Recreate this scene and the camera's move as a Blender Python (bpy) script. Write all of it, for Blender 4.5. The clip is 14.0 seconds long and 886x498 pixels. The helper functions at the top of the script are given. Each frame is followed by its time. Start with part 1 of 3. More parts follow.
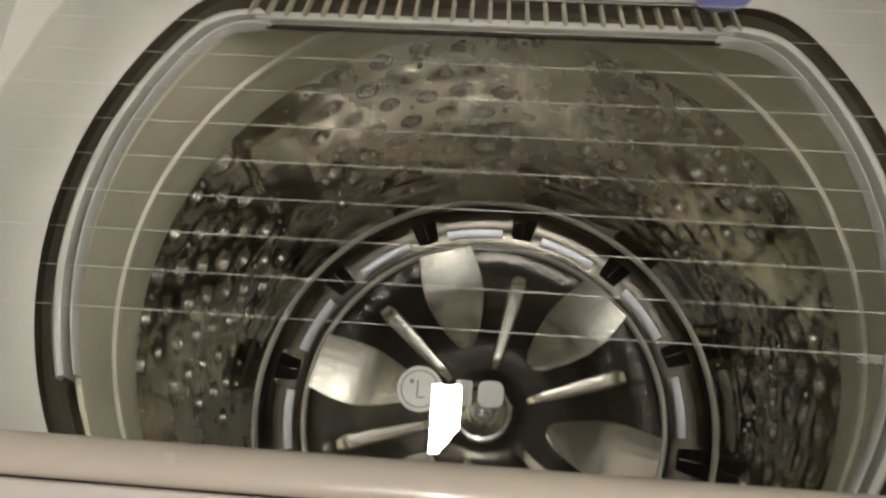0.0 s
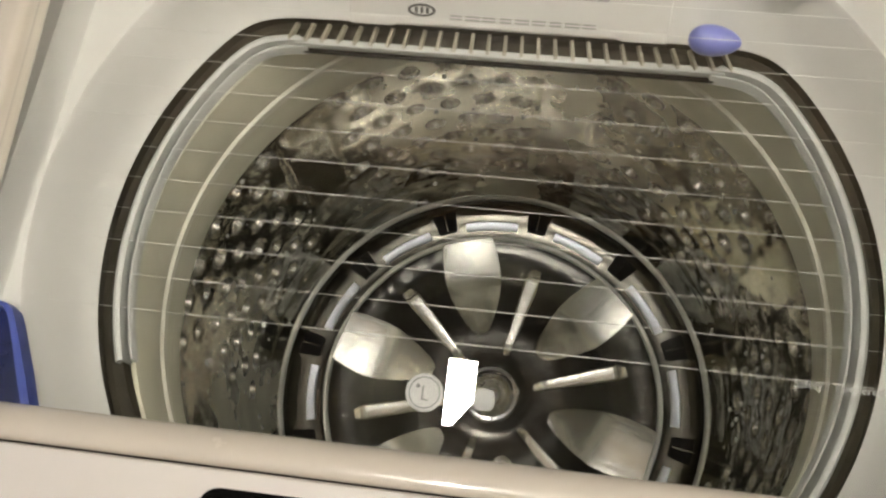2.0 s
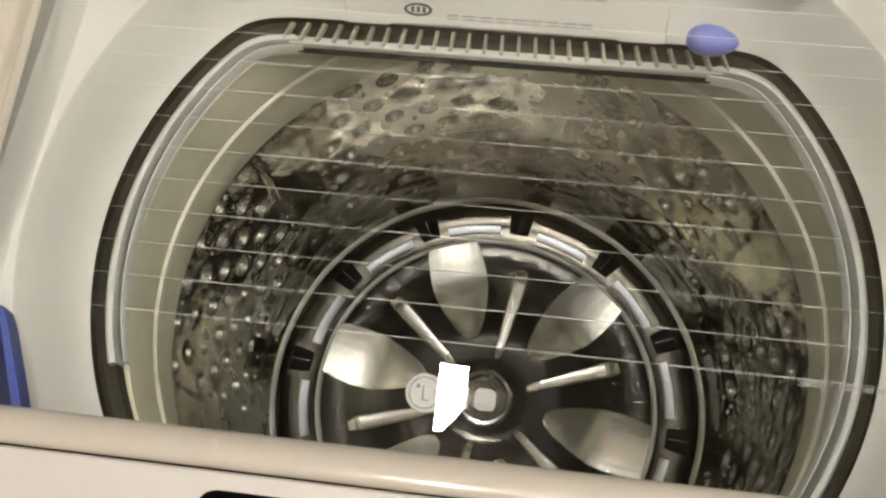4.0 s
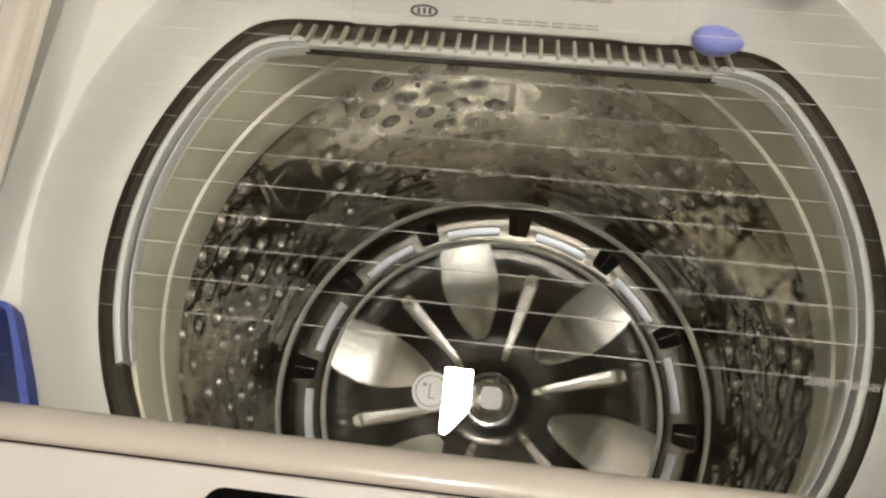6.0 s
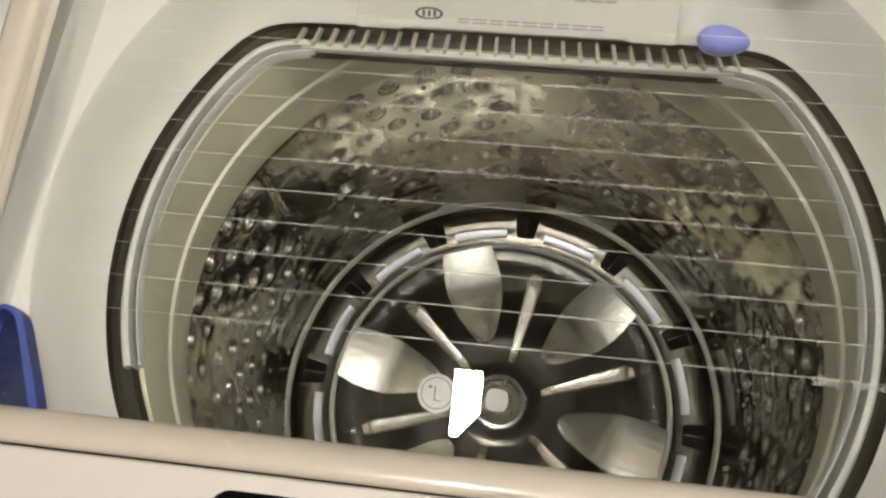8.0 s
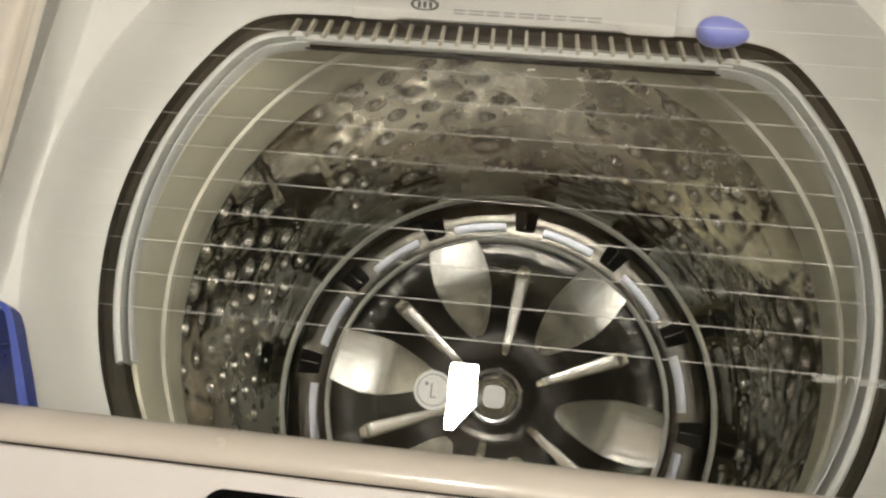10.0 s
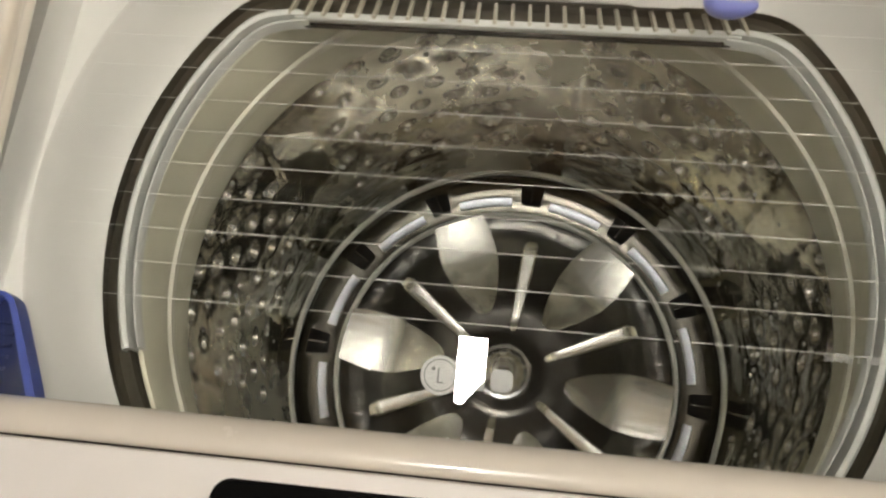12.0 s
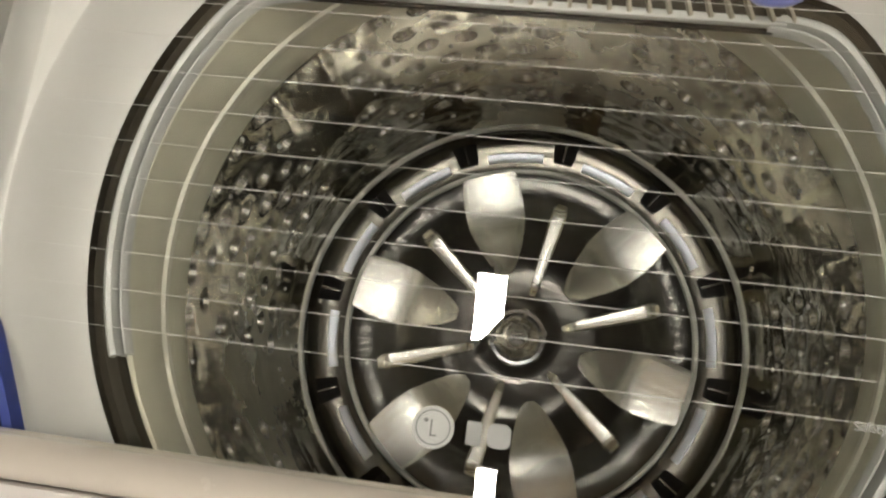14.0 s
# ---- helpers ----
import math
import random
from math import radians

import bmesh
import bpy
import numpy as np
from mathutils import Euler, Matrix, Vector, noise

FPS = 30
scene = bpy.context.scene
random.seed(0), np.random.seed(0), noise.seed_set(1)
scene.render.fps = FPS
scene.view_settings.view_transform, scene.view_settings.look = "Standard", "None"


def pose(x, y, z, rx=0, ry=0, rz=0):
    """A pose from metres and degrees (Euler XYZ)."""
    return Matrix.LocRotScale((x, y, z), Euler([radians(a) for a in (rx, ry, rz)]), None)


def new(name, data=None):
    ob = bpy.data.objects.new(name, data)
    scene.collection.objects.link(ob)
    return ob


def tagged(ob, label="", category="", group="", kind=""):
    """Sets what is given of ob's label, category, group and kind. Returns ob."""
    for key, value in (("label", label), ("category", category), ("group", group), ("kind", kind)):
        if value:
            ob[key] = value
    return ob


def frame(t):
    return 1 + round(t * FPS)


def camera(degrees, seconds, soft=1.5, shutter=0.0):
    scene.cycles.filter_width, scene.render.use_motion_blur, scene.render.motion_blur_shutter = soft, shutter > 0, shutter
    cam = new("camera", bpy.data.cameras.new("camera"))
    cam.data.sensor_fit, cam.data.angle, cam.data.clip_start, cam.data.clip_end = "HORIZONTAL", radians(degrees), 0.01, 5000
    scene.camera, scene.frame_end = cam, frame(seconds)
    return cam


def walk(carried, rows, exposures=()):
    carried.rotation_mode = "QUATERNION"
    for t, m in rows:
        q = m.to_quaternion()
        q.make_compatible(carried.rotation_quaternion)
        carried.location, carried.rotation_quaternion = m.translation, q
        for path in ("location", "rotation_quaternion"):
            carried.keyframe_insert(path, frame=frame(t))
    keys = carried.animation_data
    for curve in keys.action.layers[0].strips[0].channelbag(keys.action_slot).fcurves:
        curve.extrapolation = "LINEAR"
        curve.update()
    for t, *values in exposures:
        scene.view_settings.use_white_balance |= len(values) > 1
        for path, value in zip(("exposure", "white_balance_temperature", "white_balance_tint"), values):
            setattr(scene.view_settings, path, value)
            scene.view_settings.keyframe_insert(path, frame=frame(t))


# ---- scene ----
import collections

# ------------------------------------------------------------------ camera
cam = camera(56.49, 14.0, soft=2.3, shutter=0.3)


def held(x, y, z, pitch, yaw, roll):
    return pose(x, y, z, 90 + pitch, 0, yaw) @ pose(0, 0, 0, 0, 0, roll)


PATH = [
    (0.0, 0.0166, -0.1935, 1.3529, -67.57, 10.78, -6.74),
    (0.5, 0.0240, -0.1962, 1.3841, -71.36, 8.33, -3.54),
    (1.0, 0.0285, -0.1944, 1.4138, -70.39, 13.57, -7.94),
    (1.5, 0.0309, -0.1889, 1.4371, -68.44, 15.32, -9.43),
    (2.0, 0.0287, -0.1883, 1.4246, -69.63, 16.42, -9.89),
    (2.5, 0.0265, -0.1913, 1.4238, -69.11, 14.94, -8.08),
    (3.0, 0.0250, -0.1914, 1.4219, -69.34, 13.90, -7.59),
    (5.5, 0.0206, -0.1918, 1.4184, -69.08, 14.02, -7.70),
    (6.0, 0.0221, -0.1947, 1.4197, -68.96, 14.71, -8.35),
    (6.5, 0.0238, -0.1953, 1.4199, -68.93, 15.33, -9.38),
    (7.0, 0.0224, -0.1965, 1.4192, -68.63, 15.50, -9.29),
    (7.5, 0.0245, -0.1951, 1.4189, -68.65, 16.35, -10.13),
    (8.0, 0.0249, -0.1945, 1.4192, -68.67, 16.58, -10.44),
    (10.5, 0.0233, -0.1911, 1.4136, -69.30, 15.79, -9.73),
    (11.0, 0.0254, -0.1932, 1.4145, -69.14, 17.05, -10.86),
    (11.5, 0.0241, -0.1960, 1.4149, -68.95, 16.56, -10.61),
    (12.0, 0.0238, -0.1834, 1.4105, -71.09, 18.60, -13.34),
    (12.5, 0.0278, -0.1493, 1.3964, -75.21, 27.09, -21.76),
    (13.0, 0.0339, -0.1189, 1.3863, -77.98, 32.97, -27.71),
    (13.3, 0.0333, -0.1138, 1.3869, -77.52, 32.47, -27.55),
    (13.5, 0.0304, -0.1125, 1.3884, -76.86, 32.30, -26.03),
    (14.0, 0.0279, -0.1103, 1.3900, -76.65, 32.81, -25.81),
]
walk(cam, [(t, held(*p)) for t, *p in PATH],
     [(0.0, -0.5), (0.5, -0.2), (1.5, -0.12), (3.0, 0.0), (11.5, 0.0), (12.5, -0.17), (14.0, -0.12)])

# ------------------------------------------------------------------ light
CEIL = 2.45
world = bpy.data.worlds.new("world")
scene.world = world
world.use_nodes = True
world.node_tree.nodes["Background"].inputs[0].default_value = (0.9, 0.85, 0.75, 1)
world.node_tree.nodes["Background"].inputs[1].default_value = 0.002


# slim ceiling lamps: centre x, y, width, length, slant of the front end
# the third is unseen, added to light the machine from the east
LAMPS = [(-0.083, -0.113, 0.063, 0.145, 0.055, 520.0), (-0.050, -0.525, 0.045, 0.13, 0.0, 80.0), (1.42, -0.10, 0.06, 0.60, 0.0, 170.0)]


# ------------------------------------------------------------------ materials
def mat(name, color, rough=0.5, metal=0.0, grain=0.0, scale=60.0, vary=0.0, vscale=6.0, second=None, coat=0.0, stretch=None):
    m = bpy.data.materials.new(name)
    m.use_nodes = True
    nt = m.node_tree
    b = nt.nodes["Principled BSDF"]
    b.inputs["Base Color"].default_value = (*color, 1)
    b.inputs["Roughness"].default_value = rough
    b.inputs["Metallic"].default_value = metal
    b.inputs["Coat Weight"].default_value = coat
    co = nt.nodes.new("ShaderNodeTexCoord")
    src = co.outputs["Object"]
    if stretch:
        mp = nt.nodes.new("ShaderNodeMapping")
        mp.inputs["Scale"].default_value = stretch
        nt.links.new(src, mp.inputs["Vector"])
        src = mp.outputs["Vector"]
    if vary:
        n = nt.nodes.new("ShaderNodeTexNoise")
        n.inputs["Scale"].default_value = vscale
        n.inputs["Detail"].default_value = 6
        n.inputs["Roughness"].default_value = 0.65
        nt.links.new(src, n.inputs["Vector"])
        mx = nt.nodes.new("ShaderNodeMix")
        mx.data_type = "RGBA"
        c2 = second or tuple(c * (1 - vary) for c in color)
        mx.inputs[6].default_value = (*color, 1)
        mx.inputs[7].default_value = (*c2, 1)
        rp = nt.nodes.new("ShaderNodeMapRange")
        rp.inputs[1].default_value, rp.inputs[2].default_value = 0.35, 0.7
        nt.links.new(n.outputs["Fac"], rp.inputs[0])
        nt.links.new(rp.outputs[0], mx.inputs[0])
        nt.links.new(mx.outputs[2], b.inputs["Base Color"])
        rr = nt.nodes.new("ShaderNodeMapRange")
        rr.inputs[3].default_value, rr.inputs[4].default_value = max(0.02, rough * 0.75), min(1, rough * 1.35)
        nt.links.new(n.outputs["Fac"], rr.inputs[0])
        nt.links.new(rr.outputs[0], b.inputs["Roughness"])
    if grain:
        n2 = nt.nodes.new("ShaderNodeTexNoise")
        n2.inputs["Scale"].default_value = scale
        n2.inputs["Detail"].default_value = 4
        nt.links.new(src, n2.inputs["Vector"])
        bp = nt.nodes.new("ShaderNodeBump")
        bp.inputs["Strength"].default_value = grain
        bp.inputs["Distance"].default_value = 0.002
        nt.links.new(n2.outputs["Fac"], bp.inputs["Height"])
        nt.links.new(bp.outputs[0], b.inputs["Normal"])
    return m


def glow(name, color, strength):
    m = mat(name, color)
    b = m.node_tree.nodes["Principled BSDF"]
    b.inputs["Emission Color"].default_value = (*color, 1)
    b.inputs["Emission Strength"].default_value = strength
    return m


M_DECK = mat("grey_deck_plastic", (0.48, 0.475, 0.455), 0.32, grain=0.05, scale=500, vary=0.06, vscale=9, coat=0.5)
M_SILVER = mat("silver_painted_plastic", (0.76, 0.72, 0.69), 0.38, grain=0.06, scale=900, vary=0.05, vscale=14)
M_BAR = mat("warm_silver_bar", (0.69, 0.63, 0.555), 0.24, grain=0.05, scale=900, vary=0.06, vscale=14, coat=0.6)
M_PANEL = mat("white_dispenser_plastic", (0.46, 0.45, 0.43), 0.4, grain=0.05, scale=600, vary=0.05, vscale=12)
M_BODY = mat("white_enamel_steel", (0.84, 0.82, 0.77), 0.3, grain=0.05, scale=400, vary=0.04, vscale=5)
M_GAP = mat("dark_rubber", (0.036, 0.031, 0.022), 0.6, grain=0.2, scale=300, vary=0.3, vscale=20)
M_WHITE = mat("white_tub_plastic", (0.37, 0.375, 0.36), 0.4, grain=0.1, scale=300, vary=0.1, vscale=25)
M_BALANCE = mat("olive_grey_balance_ring_plastic", (0.52, 0.505, 0.40), 0.42, grain=0.1, scale=250, vary=0.18, vscale=12)
M_BEAD = mat("pale_ring_bead", (0.56, 0.55, 0.47), 0.3, vary=0.1, vscale=30)
M_STEEL = mat("wet_stainless_steel", (0.87, 0.84, 0.715), 0.2, 1.0, grain=0.5, scale=38, vary=0.3, vscale=24)
_nt = M_STEEL.node_tree
_n = _nt.nodes.new("ShaderNodeTexNoise")
_n.inputs["Scale"].default_value = 13
_n.inputs["Detail"].default_value = 2
_c = _nt.nodes.new("ShaderNodeTexCoord")
_nt.links.new(_c.outputs["Object"], _n.inputs["Vector"])
_bp = _nt.nodes.new("ShaderNodeBump")
_bp.inputs["Strength"].default_value = 0.3
_bp.inputs["Distance"].default_value = 0.012
_nt.links.new(_n.outputs["Fac"], _bp.inputs["Height"])
_old = next(n for n in _nt.nodes if n.type == "BUMP" and n != _bp)
_nt.links.new(_bp.outputs[0], _old.inputs["Normal"])
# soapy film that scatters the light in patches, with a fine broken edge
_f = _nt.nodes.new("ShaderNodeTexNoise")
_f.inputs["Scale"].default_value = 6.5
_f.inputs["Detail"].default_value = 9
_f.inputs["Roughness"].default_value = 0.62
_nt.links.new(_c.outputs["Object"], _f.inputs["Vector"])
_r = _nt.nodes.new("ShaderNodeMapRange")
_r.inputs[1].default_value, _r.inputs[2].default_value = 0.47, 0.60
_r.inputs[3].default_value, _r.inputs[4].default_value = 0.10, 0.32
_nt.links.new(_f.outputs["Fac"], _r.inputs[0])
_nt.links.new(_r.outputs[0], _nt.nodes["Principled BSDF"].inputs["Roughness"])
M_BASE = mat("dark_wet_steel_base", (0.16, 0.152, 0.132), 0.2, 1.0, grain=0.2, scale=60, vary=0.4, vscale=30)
M_STEP = mat("satin_chrome_step", (0.56, 0.59, 0.66), 0.32, 1.0, grain=0.05, scale=90, vary=0.1, vscale=60)
M_COLLAR = mat("pressed_steel_collar", (0.84, 0.82, 0.77), 0.24, 1.0, grain=0.15, scale=120, vary=0.4, vscale=60)
# plain chrome; the dark it mirrors is put into the base colour
M_PLATE = mat("darkened_chrome_plate", (0.06, 0.057, 0.052), 0.15, 0.9, grain=0.2, scale=80, vary=0.35, vscale=35)
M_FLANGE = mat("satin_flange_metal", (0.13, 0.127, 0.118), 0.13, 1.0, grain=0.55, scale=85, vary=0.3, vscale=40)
M_RIB = mat("olive_grey_rib", (0.22, 0.20, 0.155), 0.4, vary=0.1, vscale=60)
M_CREASE = mat("glossy_edge_bead", (0.52, 0.51, 0.49), 0.12, vary=0.05, vscale=30, coat=1.0)
M_CHROME = mat("chrome", (0.72, 0.73, 0.75), 0.12, 1.0, grain=0.05, scale=90, vary=0.12, vscale=40)
M_SATIN = mat("brushed_satin_metal", (0.86, 0.845, 0.79), 0.17, 1.0, grain=0.05, scale=260, vary=0.2, vscale=45)
_nt = M_SATIN.node_tree
_w = _nt.nodes.new("ShaderNodeTexWave")
_w.inputs["Scale"].default_value = 38
_w.inputs["Distortion"].default_value = 0.6
_c = _nt.nodes.new("ShaderNodeTexCoord")
_nt.links.new(_c.outputs["Object"], _w.inputs["Vector"])
_bp = _nt.nodes.new("ShaderNodeBump")
_bp.inputs["Strength"].default_value = 0.03
_bp.inputs["Distance"].default_value = 0.0006
_nt.links.new(_w.outputs["Fac"], _bp.inputs["Height"])
_old = next(n for n in _nt.nodes if n.type == "BUMP" and n != _bp)
_nt.links.new(_bp.outputs[0], _old.inputs["Normal"])
M_BLACKGLOSS = mat("black_gloss_plastic", (0.006, 0.006, 0.006), 0.05, grain=0.08, scale=40, vary=0.3, vscale=30)
M_BLACK = mat("matte_black", (0.003, 0.003, 0.003), 0.8, vary=0.3, vscale=40)
M_GREYRING = mat("grey_plastic_ring", (0.30, 0.30, 0.28), 0.35, vary=0.12, vscale=50)
M_HOLE = mat("hole_shade_black", (0.006, 0.006, 0.005), 0.6)
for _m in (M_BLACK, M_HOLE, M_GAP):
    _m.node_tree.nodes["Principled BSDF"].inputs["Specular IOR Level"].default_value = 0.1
M_BLUE = mat("blue_plastic", (0.028, 0.044, 0.20), 0.32, vary=0.12, vscale=30, grain=0.05, scale=200)
M_NAVY = mat("navy_plastic", (0.006, 0.011, 0.05), 0.25, vary=0.3, vscale=25)
M_LILAC = mat("lilac_blue_plastic", (0.13, 0.15, 0.40), 0.3, vary=0.1, vscale=60)
M_INK = mat("white_screen_print", (0.40, 0.39, 0.37), 0.5)
M_GREYINK = mat("grey_screen_print", (0.22, 0.22, 0.215), 0.45, vary=0.08, vscale=200)
M_BLOCKINK = mat("dim_grey_screen_print", (0.14, 0.14, 0.137), 0.45, vary=0.08, vscale=200)
M_DARKINK = mat("dark_grey_print", (0.05, 0.05, 0.05), 0.5)
M_MIDINK = mat("pale_grey_print", (0.22, 0.22, 0.215), 0.5)
M_ORANGE = mat("orange_sticker", (0.85, 0.36, 0.01), 0.4, vary=0.06, vscale=50)
M_STICKW = mat("white_sticker", (0.8, 0.8, 0.78), 0.4)
M_SCREEN = mat("smoked_display_glass", (0.02, 0.02, 0.02), 0.12, vary=0.2, vscale=20, coat=0.5)
M_WALL = mat("cream_wall_paint", (0.84, 0.73, 0.48), 0.75, grain=0.25, scale=180, vary=0.05, vscale=3)
M_DIMWALL = mat("brown_wall_paint", (0.15, 0.105, 0.06), 0.7, grain=0.25, scale=180, vary=0.08, vscale=3)
# the ceiling's dimness and dark glass reflection are put into its colour
M_CEIL = mat("darkened_ceiling_paint", (0.05, 0.042, 0.032), 0.85, grain=0.3, scale=120, vary=0.08, vscale=2)
M_FLOOR = mat("brown_vinyl_floor", (0.22, 0.16, 0.10), 0.45, grain=0.15, scale=80, vary=0.25, vscale=8, stretch=(1, 8, 1))
M_WATER = mat("water_drops", (0.75, 0.76, 0.74), 0.06, 0.6)

M_GLASS = bpy.data.materials.new("tempered_glass")
M_GLASS.use_nodes = True
_b = M_GLASS.node_tree.nodes["Principled BSDF"]
_b.inputs["Base Color"].default_value = (0.97, 0.97, 0.94, 1)
_b.inputs["Roughness"].default_value = 0.0
_b.inputs["IOR"].default_value = 1.72
_b.inputs["Transmission Weight"].default_value = 1.0


# ------------------------------------------------------------------ helpers
def link(name, bm, material, parent=None, label="", smooth=True, m=None):
    me = bpy.data.meshes.new(name)
    bmesh.ops.recalc_face_normals(bm, faces=bm.faces)
    for f in bm.faces:
        f.smooth = smooth
    bm.to_mesh(me)
    bm.free()
    for mm in material if isinstance(material, (list, tuple)) else [material]:
        me.materials.append(mm)
    if smooth:
        me.set_sharp_from_angle(angle=radians(38))
    ob = new(name, me)
    if parent is not None:
        ob.parent = parent
    if m is not None:
        ob.matrix_basis = m
    if label:
        tagged(ob, label)
    return ob


part = link


def box_bm(x0, x1, y0, y1, z0, z1, bevel=0.0, seg=2):
    bm = bmesh.new()
    bmesh.ops.create_cube(bm, size=1.0, matrix=Matrix.LocRotScale(
        ((x0 + x1) / 2, (y0 + y1) / 2, (z0 + z1) / 2), None, (x1 - x0, y1 - y0, z1 - z0)))
    if bevel:
        bmesh.ops.bevel(bm, geom=list(bm.edges), offset=bevel, segments=seg, affect="EDGES", profile=0.5)
    return bm


def loft(loops, closed_profile=False, cap_first=False, cap_last=False):
    """Skin between closed loops with equal counts."""
    bm = bmesh.new()
    vs = [[bm.verts.new(p) for p in lp] for lp in loops]
    n = len(vs[0])
    pairs = list(zip(vs, vs[1:])) + ([(vs[-1], vs[0])] if closed_profile else [])
    for a, b in pairs:
        for i in range(n):
            j = (i + 1) % n
            bm.faces.new((a[i], a[j], b[j], b[i]))
    if cap_first:
        bm.faces.new(vs[0])
    if cap_last:
        bm.faces.new(vs[-1])
    return bm


def circle(r, z, n=128, cx=0.0, cy=0.0):
    return [(cx + r * math.sin(2 * math.pi * i / n), cy + r * math.cos(2 * math.pi * i / n), z) for i in range(n)]


def lathe(profile, n=128, closed=False):
    return loft([circle(r, z, n) for r, z in profile], closed_profile=closed)


DCY = -0.010


def d_loop(r, yflat, z, n=192, k=26.0):
    """A circle flattened at the back, with rounded corners."""
    out = []
    for i in range(n):
        a = 2 * math.pi * i / n
        c = math.cos(a)
        rho = r
        if c > 0.05:
            rho = (r ** -k + ((yflat - DCY) / c) ** -k) ** (-1 / k)
        out.append((rho * math.sin(a), DCY + rho * c, z))
    return out


def rect_loop(hx, y0, y1, z, n=192, k=14.0):
    cy, hy = (y0 + y1) / 2, (y1 - y0) / 2
    out = []
    for i in range(n):
        a = 2 * math.pi * i / n
        s, c = math.sin(a), math.cos(a)
        rho = (abs(s / hx) ** k + abs(c / hy) ** k) ** (-1 / k)
        out.append((rho * s, cy + rho * c, z))
    return out


def arc_block(r0, r1, a0, a1, z0, z1, seg=10, tilt=0.0, inset=0.0):
    """A curved bar between two radii and two angles (degrees, clockwise from +y); tilt lowers its outer edge."""
    bm = bmesh.new()
    rows = []
    for i in range(seg + 1):
        a = radians(a0 + (a1 - a0) * i / seg)
        s, c = math.sin(a), math.cos(a)
        rows.append([bm.verts.new((r * s, r * c, z)) for r, z in
                     ((r0, z0), (r1, z0), (r1, z1 + tilt), (r1 - inset, z1 + tilt + 0.001), (r0 + inset, z1 + 0.001), (r0, z1))])
    for a, b in zip(rows, rows[1:]):
        for i in range(6):
            j = (i + 1) % 6
            bm.faces.new((a[i], a[j], b[j], b[i]))
    bm.faces.new(rows[0])
    bm.faces.new(rows[-1])
    return bm


def prism(outline, z0, z1, bevel=0.0):
    bm = bmesh.new()
    vs = [bm.verts.new((x, y, z0)) for x, y in outline]
    f = bm.faces.new(vs)
    ext = bmesh.ops.extrude_face_region(bm, geom=[f])
    top = [v for v in ext["geom"] if isinstance(v, bmesh.types.BMVert)]
    for v in top:
        v.co.z = z1
    if bevel:
        ed = [e for e in bm.edges if all(abs(v.co.z - z1) < 1e-6 for v in e.verts)]
        bmesh.ops.bevel(bm, geom=ed, offset=bevel, segments=2, affect="EDGES", profile=0.5)
    return bm


def rounded(x0, x1, y0, y1, r, n=5):
    out = []
    for cx, cy, a in ((x1 - r, y1 - r, 0), (x0 + r, y1 - r, 90), (x0 + r, y0 + r, 180), (x1 - r, y0 + r, 270)):
        for i in range(n + 1):
            t = radians(a + 90 * i / n)
            out.append((cx + r * math.cos(t), cy + r * math.sin(t)))
    return out


# ------------------------------------------------------------------ room
def setting(name, bm, material, label):
    return tagged(link(name, bm, material, smooth=False), label, "", "", "structure")


XW, XE, YN, YS = -1.5, 1.6, 0.372, -2.2
setting("floor", box_bm(XW - 0.1, XE + 0.1, YS - 0.1, YN + 0.1, -0.1, 0), M_FLOOR, "brown vinyl floor of the laundry room")
setting("wall_north", box_bm(XW - 0.1, XE + 0.1, YN, YN + 0.1, 0, CEIL - 0.002), M_DIMWALL, "tan brown painted wall behind the washing machine")
setting("wall_west", box_bm(XW - 0.1, XW, YS, YN, 0, CEIL), M_DIMWALL, "tan brown painted wall of the laundry room")
setting("wall_east", box_bm(XE, XE + 0.1, YS, YN, 0, CEIL), M_WALL, "cream painted wall of the laundry room")
setting("wall_south", box_bm(XW - 0.1, XE + 0.1, YS - 0.1, YS, 0, CEIL), M_WALL, "cream painted wall of the laundry room")
setting("ceiling", box_bm(XW - 0.1, XE + 0.1, YS - 0.1, YN + 0.1, CEIL, CEIL + 0.1), M_CEIL, "near-black ceiling of the laundry room, dark for the glass reflection")

# rounded cove added unseen between back wall and ceiling, softening their line in glass
COVE = 0.09
bm = bmesh.new()
arc_yz = [(YN - COVE + COVE * math.cos(a), CEIL - COVE + COVE * math.sin(a)) for a in np.linspace(0, math.pi / 2, 15)]
arc_yz = [(y - 0.003, z - 0.003) for y, z in arc_yz] + [(YN - 0.003, CEIL - 0.003)]
sides = [[bm.verts.new((x, y, z)) for y, z in arc_yz] for x in (XW, XE)]
for i in range(len(arc_yz)):
    j = (i + 1) % len(arc_yz)
    bm.faces.new((sides[0][i], sides[0][j], sides[1][j], sides[1][i]))
bm.faces.new(sides[0])
bm.faces.new(sides[1])
tagged(link("trim", bm, M_DIMWALL), "tan brown cove added under the ceiling to soften its reflection", "", "", "structure")

